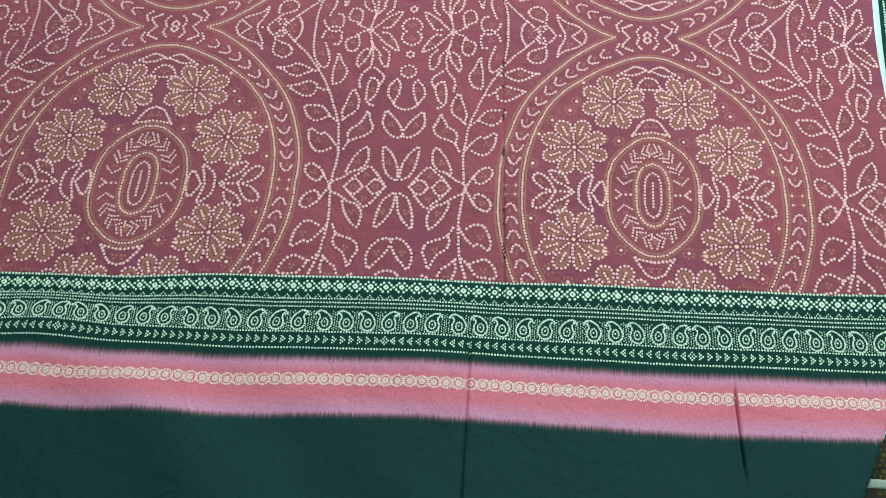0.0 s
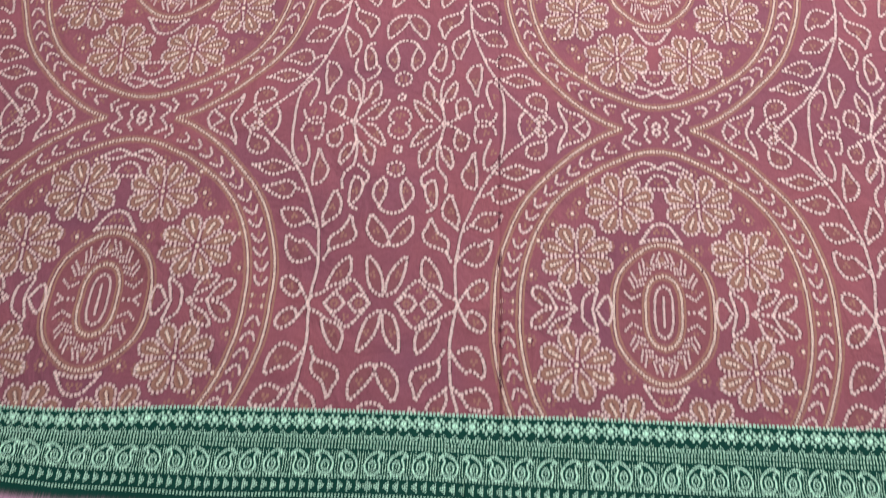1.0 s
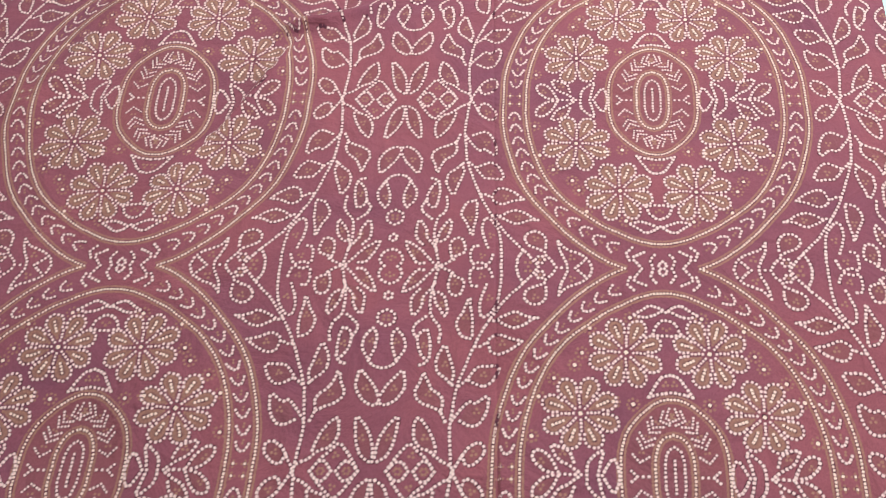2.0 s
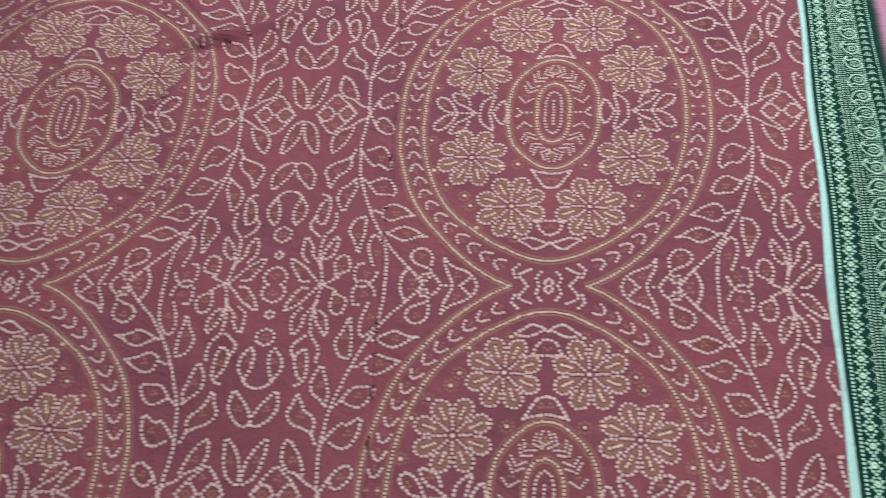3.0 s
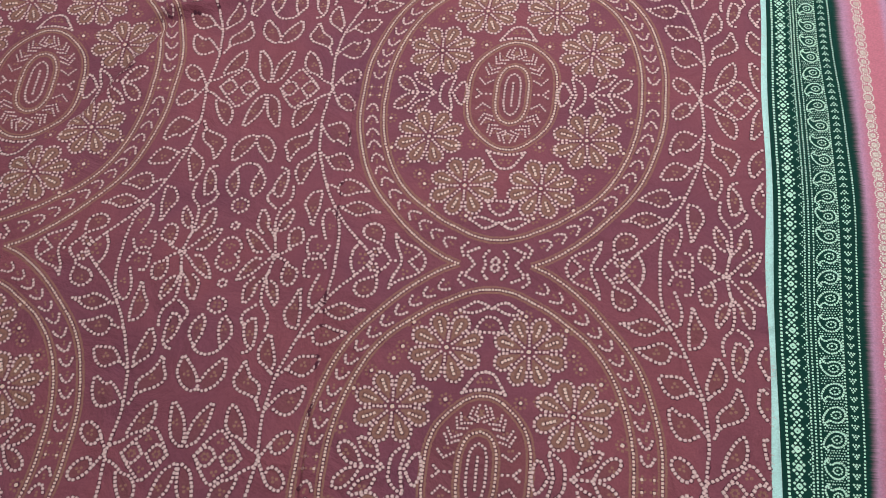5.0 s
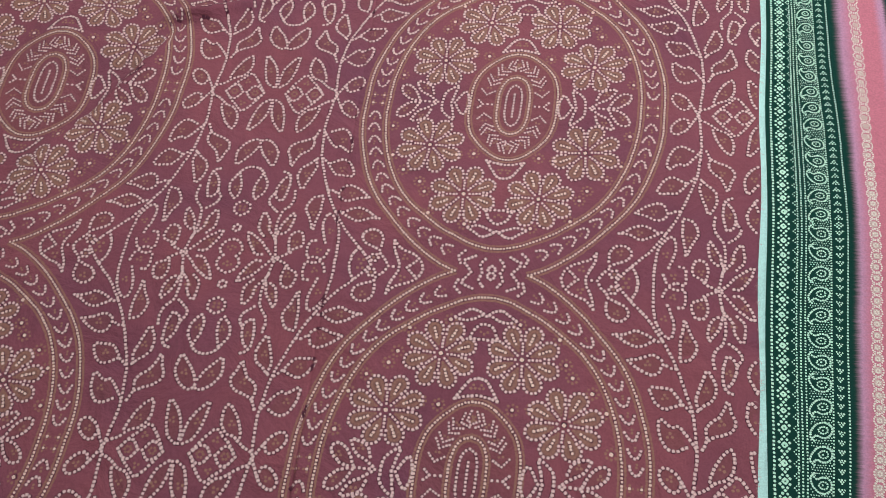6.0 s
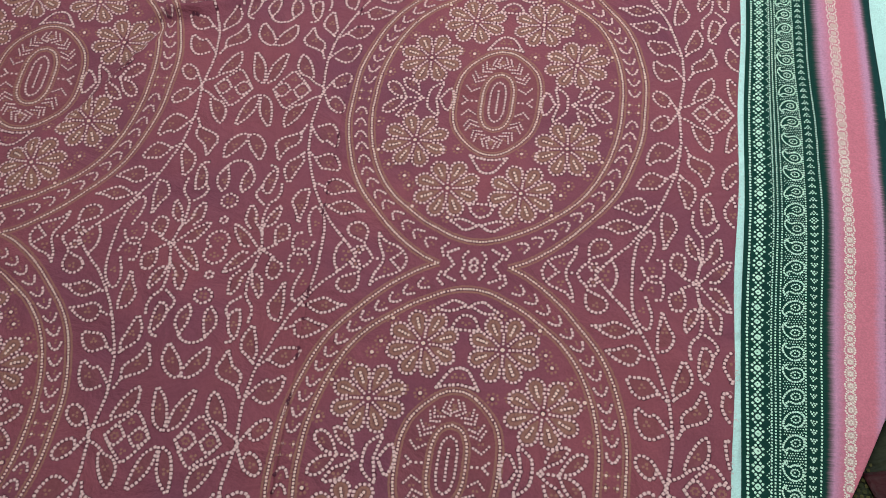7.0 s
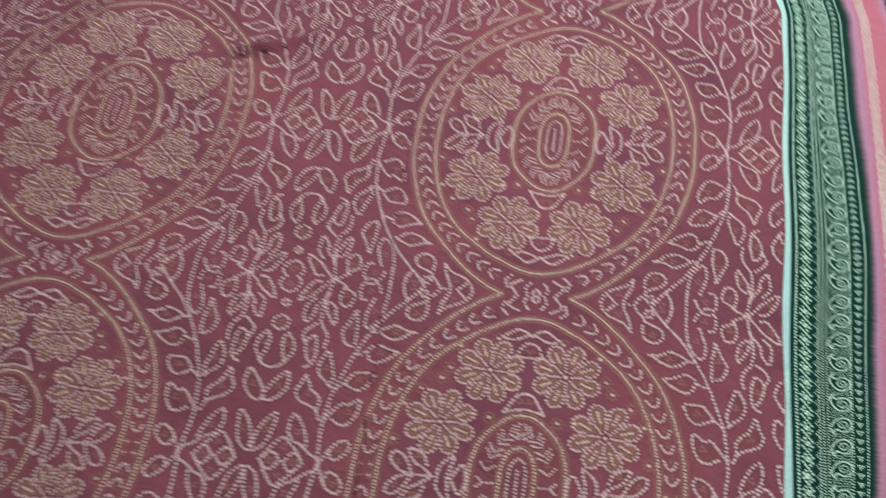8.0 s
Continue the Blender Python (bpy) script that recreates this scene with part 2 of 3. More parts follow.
# ---------------------------------------------------------------- strokes of the print
def curve_points(pts, closed, step):
    """A smooth line through the points, cut into equal steps: places and headings."""
    p = np.array(pts, float)
    n = len(p)
    if n == 2 and not closed:
        fine = np.linspace(p[0], p[1], 30)
    else:
        q = np.vstack([p[-1], p, p[0], p[1]]) if closed else np.vstack([2 * p[0] - p[1], p, 2 * p[-1] - p[-2]])
        t = np.linspace(0, 1, 12, endpoint=False)[:, None]
        chunks = []
        for i in range(n if closed else n - 1):
            a, b, c, d = q[i], q[i + 1], q[i + 2], q[i + 3]
            chunks.append(0.5 * (2 * b + (c - a) * t + (2 * a - 5 * b + 4 * c - d) * t ** 2 + (3 * b - a - 3 * c + d) * t ** 3))
        fine = np.vstack(chunks + [p[:1] if closed else p[-1:]])
    seg = np.linalg.norm(np.diff(fine, axis=0), axis=1)
    run = np.concatenate([[0], np.cumsum(seg)])
    count = max(2, int(round(run[-1] / step)))
    where = np.linspace(0, run[-1], count, endpoint=False) if closed else np.linspace(0, run[-1], count + 1)
    xy = np.stack([np.interp(where, run, fine[:, 0]), np.interp(where, run, fine[:, 1])], axis=-1)
    ahead = np.stack([np.interp(where + 0.3, run, fine[:, 0]), np.interp(where + 0.3, run, fine[:, 1])], axis=-1)
    back = np.stack([np.interp(where - 0.3, run, fine[:, 0]), np.interp(where - 0.3, run, fine[:, 1])], axis=-1)
    turn = np.arctan2(ahead[:, 1] - back[:, 1], ahead[:, 0] - back[:, 0])
    return xy, turn


class Print:
    """Marks of one print design in millimetres: dots (x, y, heading, size) by colour, and dyed patches."""

    def __init__(self):
        self.dots, self.grounds = {}, {}

    def dot(self, colour, x, y, size, turn=0.0):
        self.dots.setdefault(colour, []).append((x, y, turn, size))

    def line(self, pts, step=3.35, size=2.65, colour="cream", closed=False):
        xy, turn = curve_points(pts, closed, step)
        for (x, y), a in zip(xy, turn):
            self.dot(colour, x, y, size, a)

    def ground(self, colour, pts, heart, closed=True, shrink=0.93):
        """A dyed patch inside an outline, as rings round its heart."""
        xy, turn = curve_points(pts, closed, 3.0)
        if closed:
            xy = np.vstack([xy, xy[:1]])
        heart = np.array(heart, float)
        reach = np.max(np.linalg.norm(xy - heart, axis=1))
        shares = np.linspace(0.02, shrink, max(3, int(reach / 4)))
        self.grounds.setdefault(colour, []).append(np.stack([heart + (xy - heart) * k for k in shares]))

    def trio(self, x, y, size=2.3):
        for k in range(3):
            a = 0.52 + k * 2.094 + 0.3 * math.sin(x + y)
            self.dot("rust", x + 1.9 * math.cos(a), y + 1.9 * math.sin(a), size, a)

    def leaf(self, pts, heart=True):
        """A dotted leaf outline with three rust dots in it."""
        self.line(pts, closed=False)
        if heart:
            c = np.mean(np.array(pts[2:], float), axis=0)
            self.trio(*c)
            self.ground("leaf", pts[2:] if len(pts) > 8 else pts, c)

    def rosette(self, x, y):
        self.dot("gold", x, y, 3.0, 0.4)
        for k in range(8):
            self.dot("ochre", x + 4.3 * math.cos(k * 0.785), y + 4.3 * math.sin(k * 0.785), 2.2, k * 0.785)

    def ring(self, x, y, r, step=3.6):
        self.line([(x + r * math.cos(k * 1.047), y + r * math.sin(k * 1.047)) for k in range(6)], step=step, closed=True)

    def flower(self, x, y, spin=0.0):
        """Eight petals, each a dotted loop with an ochre loop and a short bar of dots."""
        self.dot("gold", x, y, 3.4, 0.4)
        for k in range(8):
            a = spin + math.radians(22.5 + 45 * k)
            ca, sa = math.cos(a), math.sin(a)
            turned = lambda pts: [(x + ca * p - sa * q, y + sa * p + ca * q) for p, q in pts]
            self.line(turned([(16, 4.9), (20.5, 6.7), (25.6, 5.7), (29, 0), (25.6, -5.7), (20.5, -6.7), (16, -4.9)]), step=3.4, size=2.5)
            self.ground("petal", turned([(7, 0), (16, 4.6), (20.5, 6.3), (25.4, 5.4), (28.4, 0), (25.4, -5.4), (20.5, -6.3), (16, -4.6)]), turned([(19, 0)])[0], True, 0.97)
            self.line(turned([(10.5, 0), (15, 2.6), (20, 3.9), (24.3, 3.2), (25.8, 0), (24.3, -3.2), (20, -3.9), (15, -2.6)]), step=2.45, size=2.35, colour="ochre", closed=True)
            self.line(turned([(14.0, 0), (22.3, 0)]), step=2.8, size=2.4, colour="gold")
            b = a + math.radians(22.5)
            cb, sb = math.cos(b), math.sin(b)
            self.line([(x + 5.2 * cb, y + 5.2 * sb), (x + 13.6 * cb, y + 13.6 * sb)], step=3.3, size=2.3)
            self.dot("ochre", x + 8 * ca, y + 8 * sa, 2.4, a)


def wrap_line(pr, pts, width=6.8):
    """Outline of fine gold dots between two ochre edges."""
    xy, turn = curve_points(pts, False, 2.85)
    side = np.stack([-np.sin(turn), np.cos(turn)], axis=-1)
    band, lean = curve_points(pts, False, 1.9)
    out = np.stack([-np.sin(lean), np.cos(lean)], axis=-1)
    for sign in (1, -1):
        for (x, y), a in zip(band + out * sign * width * 0.36, lean):
            pr.dot("ochre", x, y, 1.95, a)
    for (x, y), a in zip(xy, turn):
        pr.dot("gold", x, y, 2.15, a)


def quarter():
    """A quarter of the repeat: x from a medallion's axis to the field's axis, y from a waist to a medallion's middle."""
    pr = Print()
    M = HALF * 1000
    # main vine and its leaves
    pr.line([(159, M), (161, 149), (162, 133), (160.5, 115), (158.5, 101), (154, 87.5), (149, 73), (143, 59), (134, 43.5), (124, 29), (112, 16.5), (104, 7), (99, 0)])
    pr.leaf([(158, 166), (152, 155), (148, 149), (141, 145), (137, 147.5), (137, 153.5), (143, 161), (149, 162), (152, 155)])
    pr.leaf([(161, 128), (155, 119.5), (149, 113), (144, 114), (136, 108.5), (135, 115.5), (137, 123.5), (142, 131), (148, 132), (155, 128.5)])
    pr.leaf([(157, 100.5), (152, 96), (147, 89), (143, 85), (137, 84.5), (130, 84), (128, 87), (132, 95.5), (138, 100.5), (144, 99), (150, 96)])
    pr.leaf([(146, 68), (142, 68), (137, 65.5), (134, 72.5), (128, 74.5), (120, 71), (115, 67.5), (111, 63.5), (116, 63), (122, 61), (129, 58.5), (135, 61.5), (137, 65.5)])
    pr.leaf([(136, 46.5), (133, 47.5), (129, 47.3), (125, 50), (118, 52.7), (110, 50.5), (104, 46), (99, 44), (105, 44), (110, 42.4), (116, 39.7), (123, 42), (130, 46)])
    pr.leaf([(161, 162), (168, 158.5), (175, 152.5), (182, 149.7), (187, 143), (188, 135), (186, 127), (180, 131.5), (175, 139.5), (172, 147), (171, 152)])
    pr.leaf([(214.5, 160.5), (213.5, 149.5), (211, 140), (206, 132), (200, 126.5), (200, 135.5), (202, 146.7), (206, 156), (212, 160.5)])
    pr.leaf([(166, 129), (169, 121), (168, 114), (171, 108), (177, 103.5), (181, 96), (183.5, 90.7), (186, 99), (189, 106), (187, 112), (182, 115.7), (175, 118.3), (170, 121)])
    pr.leaf([(162, 100), (167, 95), (173, 90), (175, 83), (174, 76), (169, 68), (166, 75), (163, 84), (161, 91.7), (163, 98.7)])
    # paired diamonds beside the vine
    pr.line([(205, M), (198, 156), (190, 147), (184, 152), (177, 159), (171, M)])
    pr.line([(205, M), (199, 161), (194, 161), (189.5, M)])
    pr.line([(186, M), (181, 160.5), (176, 161), (171, M)])
    for x, y in ((197, M), (178.5, M)):
        for k in range(6):
            pr.dot("ochre", x + 2.4 * math.cos(k * 1.047), y + 2.4 * math.sin(k * 1.047), 2.2, k)
    pr.trio(188, 155.5)
    # motifs on the field's axis
    pr.leaf([(215, 113), (214, 116), (210, 117), (203, 113), (198, 105.5), (197, 98.5), (199.3, 89.5), (205, 95), (210.5, 102), (214, 109)])
    pr.line([(215, 87.5), (209, 86), (204.5, 81.5)])
    pr.leaf([(203, 78.5), (199, 70.5), (200, 62.5), (204, 56.7), (206.5, 54.7), (209, 60), (209, 68), (207, 75), (205, 80)])
    for x, y, r in ((215, 45.3, 6.9), (215, 26, 3.0)):
        pr.line([(x, y + r), (x - r * 0.87, y + r * 0.5), (x - r * 0.87, y - r * 0.5), (x, y - r)], step=3.3)
    pr.dot("ochre", 213.2, 46.8, 2.6), pr.dot("ochre", 213.2, 43.6, 2.6)
    pr.line([(215, 15.5), (209.5, 13.2), (206, 7.5), (207, 3), (209.5, 0)])
    pr.trio(214, 7.5)
    # second vine with small leaves
    pr.leaf([(187, 84), (182, 81.5), (180, 72.5), (181, 61.5), (183.5, 54.7), (189, 58), (190, 65), (188, 73), (184, 78.7), (182, 80.5)])
    pr.line([(174, 65), (173, 58), (175, 50.5), (180, 44.5), (182, 36.5), (182, 25.5), (179.5, 12.5), (177, 0)])
    pr.line([(191, 61), (194, 56), (193, 51), (189, 47), (185, 43.8)])
    pr.leaf([(191, 20), (196, 25.5), (197, 32.5), (195, 42.3), (189, 35), (188, 27), (181.5, 18.5), (180, 15)])
    pr.leaf([(180, 22.5), (175, 23.3), (171, 28), (169, 36), (170, 43), (174, 38), (178, 31.5), (179.5, 24.5)])
    pr.leaf([(179.5, 1), (185, 7), (191, 14), (198, 19.5), (204, 22.7), (203, 16.7), (199, 9.5), (194, 3.2), (189, 3)])
    pr.leaf([(175, 1), (169, 4), (166, 8), (162, 9.7), (157, 13.4), (158, 21.5), (161, 25.6), (167, 24), (169, 17), (168, 10), (166, 6)])
    # open blossom and drop
    pr.line([(147, 18), (151, 17), (152.5, 10), (151, 2.2), (145, 3), (140, 1), (137, 3.6), (135, 9.6)])
    pr.line([(128, 1.5), (128, 13), (129, 23), (131, 33), (137, 42.4), (142, 43.7), (144, 36), (143, 28), (139, 16.6)])
    pr.trio(143, 9), pr.trio(136.5, 28)
    pr.leaf([(150, 62), (156, 60.4), (160, 54.6), (161, 47.6), (156.5, 39.4), (152, 28.2), (151, 35.2), (149, 46), (149, 59)])
    # sprig that points at the waist
    pr.line([(111, 14.5), (115, 7), (116, 0)])
    pr.dot("rust", 107, 0, 2.6), pr.dot("rust", 109, 3.8, 2.6), pr.dot("rust", 105, 3.8, 2.6)
    pr.leaf([(94, 14), (100, 17), (107, 20.3), (110, 26.4), (107, 31.2), (102, 33), (96, 30.8), (93, 25.7), (93, 18)])
    pr.ring(97.5, 6.8, 3.3, 3.2)
    pr.dot("ochre", 97.5, 6.8, 2.6)
    pr.line([(93, 11), (87.5, 5), (85, 0)])
    pr.dot("cream", 80.5, 0, 2.75)
    pr.line([(83, 24.3), (82, 16.4), (79, 9.3), (76.5, 4.2), (76, 0)])
    pr.line([(83, 24.3), (78, 18.2), (71, 15), (64, 11.7), (59, 6.6), (57, 0)])
    pr.line([(63, 6.7), (67, 2.8), (70, 0)])
    for x, y in ((74, 8), (70.5, 8.5), (73, 11.5)):
        pr.dot("rust", x, y, 2.4)
    # medallion outlines
    outer = [(130.5, M), (130.3, 145), (128, 127), (123, 107), (116, 86), (105, 65.5), (90, 47), (76, 31.3), (60, 17), (45, 6.5), (31, 0)]
    inner = [(111, M), (110.7, 150), (108, 129.5), (103, 109.3), (96, 91), (87, 74.8), (75, 60.3), (61, 48.8), (47, 38.3), (35, 31.8), (22, 25.4), (9, 22), (0, 21.4)]
    wrap_line(pr, outer)
    wrap_line(pr, inner)
    # hooks between the outlines, all pointing at the medallion's middle
    a = curve_points(outer, False, 1.0)[0]
    b = curve_points(inner, False, 1.0)[0]
    share = np.linspace(0, 1, 200)
    mid = (a[(share * 0.97 * (len(a) - 1)).astype(int)] + b[(share * 0.86 * (len(b) - 1)).astype(int)]) / 2
    for k in range(14):
        i = int(5 + k * 14.2)
        c = mid[i]
        up = mid[max(i - 4, 0)] - mid[min(i + 4, 199)]
        up = up / np.linalg.norm(up)
        w = np.array((up[1], -up[0]))
        if k == 0:
            for s in (-1, 1):
                pr.dot("gold", *(c + w * s * 4.2), 2.2)
                for n in range(4):
                    pr.dot("rust", *(c + w * (s * 4.2 + 2.3 * math.cos(n * 1.571)) + up * 2.3 * math.sin(n * 1.571)), 1.8, n)
            continue
        tip = c + up * 3.6
        long_arm, short_arm = c - w * 4.9 - up * 3.6, c + w * 4.5 - up * 2.0
        pr.line([tuple(long_arm), tuple(c - w * 3.2 + up * 1.2), tuple(tip), tuple(c + w * 2.4 + up * 2.0), tuple(short_arm)], step=2.9, size=2.4)
        pr.dot("rust", *(c - up * 2.6), 2.0)
        pr.dot("rust", *(c - up * 5.0 + w * 0.6), 2.0)
    # waist
    pr.line([(6.5, 12), (10.5, 7), (8, 0)])
    pr.line([(15.5, 14.5), (22, 11.5), (24.5, 8.5), (18, 0)])
    pr.line([(25, 18.5), (29.5, 13.6), (27.5, 7.5)])
    pr.line([(0, 6.0), (3.6, 3.2), (1.4, 0)], step=3.2)
    # oval heart of the medallion
    oval1 = [(39.8, M), (39, 150), (35, 135.5), (27, 123.8), (17, 114.6), (8, 110), (3, 109.1), (0, 109)]
    oval2 = [(15.2, M), (14.8, 155), (12, 145), (7, 138.8), (0, 136.5)]
    pr.ground("oval", oval1, (0, M), False, 1.0)
    wrap_line(pr, oval1, 7.0)
    wrap_line(pr, oval2, 6.5)
    pr.line([(7.6, M), (7.3, 157), (4.6, 148.5), (0, 145.5)], step=3.2, size=2.3)
    pr.line([(0, M), (0, 155.5)], step=3.3, size=2.3)
    pr.line([(28.5, M), (24.5, M), (20.5, M)], step=3.6, size=2.3)
    pr.line([(32.5, 163.5), (28.5, M)], step=3.2, size=2.3)
    for k, deg in enumerate((15, 33, 53, 76)):
        ang = math.radians(deg)
        cx, cy = 27.0 * math.cos(ang), M - 44.6 * math.sin(ang)
        ux, uy = 27.0 * math.sin(ang), 44.6 * math.cos(ang)
        n = math.hypot(ux, uy)
        ux, uy = ux / n, uy / n
        wx, wy = uy, -ux
        for off in (3.4, -1.6) if k else (1.2,):
            mx, my = cx + ux * off, cy + uy * off
            for n in range(-3, 4):
                a = abs(n)
                pr.dot("cream", mx + wx * 1.95 * n - ux * 1.75 * a, my + wy * 1.95 * n - uy * 1.75 * a, 2.05, math.atan2(uy, ux) + 0.78)
        for side_step in (-1.4, 1.4):
            pr.dot("rust", cx - ux * 6.4 + wx * side_step, cy - uy * 6.4 + wy * side_step, 2.0)
    pr.trio(0, 123, 2.2)
    # flowers, caps, flourish, sprigs, rosettes
    pr.flower(67.8, 120.5, 0.06)
    pr.flower(33, 71.5, -0.05)
    pr.line([(17.5, 107), (12.5, 99), (7, 91.8), (0, 89.5)])
    pr.line([(17.5, 107), (9, 104.8), (0, 103.5)])
    pr.trio(3.5, 97)
    pr.line([(25.5, 40.3), (19, 42), (12, 40.8), (3, 36.7)])
    pr.line([(25.5, 39.5), (19, 35.3), (13, 32), (6, 33.7), (0, 37.5)])
    pr.line([(11.5, 56), (8.5, 48.8), (3, 44.8), (0, 44.3)])
    pr.line([(11.5, 56), (5, 57.4), (0, 57.3)])
    pr.dot("ochre", 3, 51, 2.5), pr.dot("ochre", 0, 53, 2.5)
    pr.line([(68, M), (75, M), (83, M)])
    pr.leaf([(84, 166), (89, 156), (96, 149.8), (102, 151.5), (100.5, 158.5), (94, 164.6), (88, 166.5)])
    pr.leaf([(70, 165.5), (77, 160.3), (84, 156), (89, 146), (82, 147), (76, 150.3), (73, 158.3)])
    pr.line([(53, M), (49, 160), (45, 155), (42, 160), (40.5, M)])
    pr.line([(56, M), (54, 158), (52, 149), (58, 152.6), (63, 158.5), (64, M)])
    for x, y in ((87, 93.5), (71.5, 82.5), (66, 72.5), (29.5, 113), (43.5, 111), (29, 42.5), (103, 139), (60, 52), (98, 108)):
        pr.rosette(x, y)
    return pr


COLOURS = {"cream": CREAM, "gold": GOLD_CREAM, "ochre": OCHRE, "rust": RUST, "mint": MINT, "chain": CHAIN, "fill": CHAIN_FILL}
GROUNDS = {"leaf": LEAF_GROUND, "petal": PETAL_GROUND, "oval": OVAL_GROUND}
HEIGHTS = {"ground": 0.00006, "halo": 0.00012, "ochre": 0.00014, "rust": 0.00014, "cream": 0.00019, "heart": 0.00025, "gold": 0.00019, "mint": 0.00012, "fill": 0.00008, "chain": 0.00013}


def dot_mesh(name, x, y, turn, size, place, up, grow=1.0, sides=8):
    """Rounded squares, one for each mark, lying on the cloth."""
    k = np.arange(sides)
    around = np.pi * 2 * k / sides
    square = 1.0 / np.maximum(np.abs(np.cos(around)), np.abs(np.sin(around)))
    radius = 0.5 * (0.45 + 0.55 * np.minimum(square, 1.38)) * 0.95
    rng = np.random.default_rng(len(x))
    shake = 0.05 * size
    x, y = x + rng.normal(0, 1, len(x)) * shake, y + rng.normal(0, 1, len(x)) * shake
    size = size * rng.uniform(0.92, 1.08, len(x)) * grow
    turn = turn + rng.normal(0, 0.12, len(x))
    ang = around[None, :] + turn[:, None]
    px = x[:, None] + size[:, None] * radius[None, :] * np.cos(ang)
    py = y[:, None] + size[:, None] * radius[None, :] * np.sin(ang)
    verts = place(px.ravel(), py.ravel(), up)
    faces = np.arange(len(x) * sides).reshape(-1, sides)
    return mesh_of(name, verts, faces.tolist(), False)


def narrowed(x):
    return x - 2.0 * np.clip(x / 20.0, 0, 1)


def spread(pr, inside, place, parent):
    """Repeats the quarter over the field, mirrored in both directions, and links the marks."""
    cells = [(c * WIDE, r * 2 * HALF) for c in range(-2, 2) for r in range(-1, 3)]
    halo = []
    for colour, marks in pr.dots.items():
        m = np.array(marks)
        m[:, 0] = narrowed(m[:, 0])
        m[:, (0, 1, 3)] *= 0.001
        chunks = []
        for cu, cv in cells:
            for su in (1, -1):
                for sv in (1, -1):
                    edge = ((m[:, 0] < 0.0004) & (su < 0)) | ((m[:, 1] < 0.0004) & (sv < 0)) | ((m[:, 1] > HALF - 0.0006) & (sv < 0)) | ((m[:, 0] > WIDE / 2 - 0.0006) & (su < 0))
                    q = m[~edge]
                    t = np.where(su * sv > 0, q[:, 2] * 1.0, -q[:, 2])
                    fx, fy = print_to_cloth(cu + su * q[:, 0], cv + sv * q[:, 1])
                    keep = inside(fx, fy)
                    chunks.append(np.stack([fx, fy, t, q[:, 3]], axis=-1)[keep])
        a = np.vstack(chunks)
        ob = part("printed_dots", dot_mesh("printed_dots", a[:, 0], a[:, 1], a[:, 2], a[:, 3], place, HEIGHTS[colour], 1.04 if colour == "cream" else 1.0), COLOURS[colour], parent, colour + " coloured printed dots on the maroon cotton")
        tagged(ob, kind="stuff")
        if colour in ("cream", "gold"):
            halo.append(a)
        if colour == "cream":
            me = dot_mesh("pale_print", a[:, 0], a[:, 1], a[:, 2], a[:, 3], place, HEIGHTS["heart"], 0.54, 6)
            tagged(part("pale_print", me, CREAM_HEART, parent, "pale hearts of the cream printed dots"), kind="stuff")
    # larger dark copies under the dots: gap and painted shadow in one
    a = np.vstack(halo)
    ob = part("dot_edges", dot_mesh("dot_edges", a[:, 0], a[:, 1], a[:, 2], a[:, 3], place, HEIGHTS["halo"], 1.36), DARK_HALO, parent, "dark maroon dye edges round the dots")
    tagged(ob, kind="stuff")
    for colour, patches in pr.grounds.items():
        verts, faces, base = [], [], 0
        for rings in patches:
            k, n = rings.shape[:2]
            i = (np.arange(k - 1)[:, None] * n + np.arange(n - 1)[None, :]).ravel()
            quads = np.stack([i, i + 1, i + n + 1, i + n], axis=-1)
            flat = rings.reshape(-1, 2)
            a, b, c = rings[0][0], rings[-1][0], rings[-1][1]
            ccw = (b[0] - a[0]) * (c[1] - a[1]) - (b[1] - a[1]) * (c[0] - a[0]) > 0
            for cu, cv in cells:
                for su in (1, -1):
                    for sv in (1, -1):
                        fx, fy = print_to_cloth(cu + su * narrowed(flat[:, 0]) / 1000, cv + sv * flat[:, 1] / 1000)
                        ok = inside(fx, fy)
                        q = quads[ok[quads].all(axis=1)]
                        q = q if (su * sv > 0) != ccw else q[:, ::-1]
                        verts.append(np.stack([fx, fy], -1))
                        faces.extend((q + base).tolist())
                        base += len(fx)
        flat = np.vstack(verts)
        me = mesh_of("dyed_ground", place(flat[:, 0], flat[:, 1], HEIGHTS["ground"]), faces, False)
        tagged(part("dyed_ground", me, GROUNDS[colour], parent, "brown dyed ground inside each " + colour), kind="stuff")


def paisley_places(length, seam, run=510):
    """Places and headings: threes that turn to and fro, mirrored at the seams of the print."""
    places = []
    start = seam - run * math.ceil(seam / run)
    while start < length:
        x, k = start + 8.5, 1
        while x < start + run - 5:
            way = -1 if (k // 3) % 2 == 0 else 1
            places.append((x, way))
            k += 1
            x += 21.3 if k % 6 == 0 else 17.7
        start += run
    return [(x, way) for x, way in places if 0 < x < length]


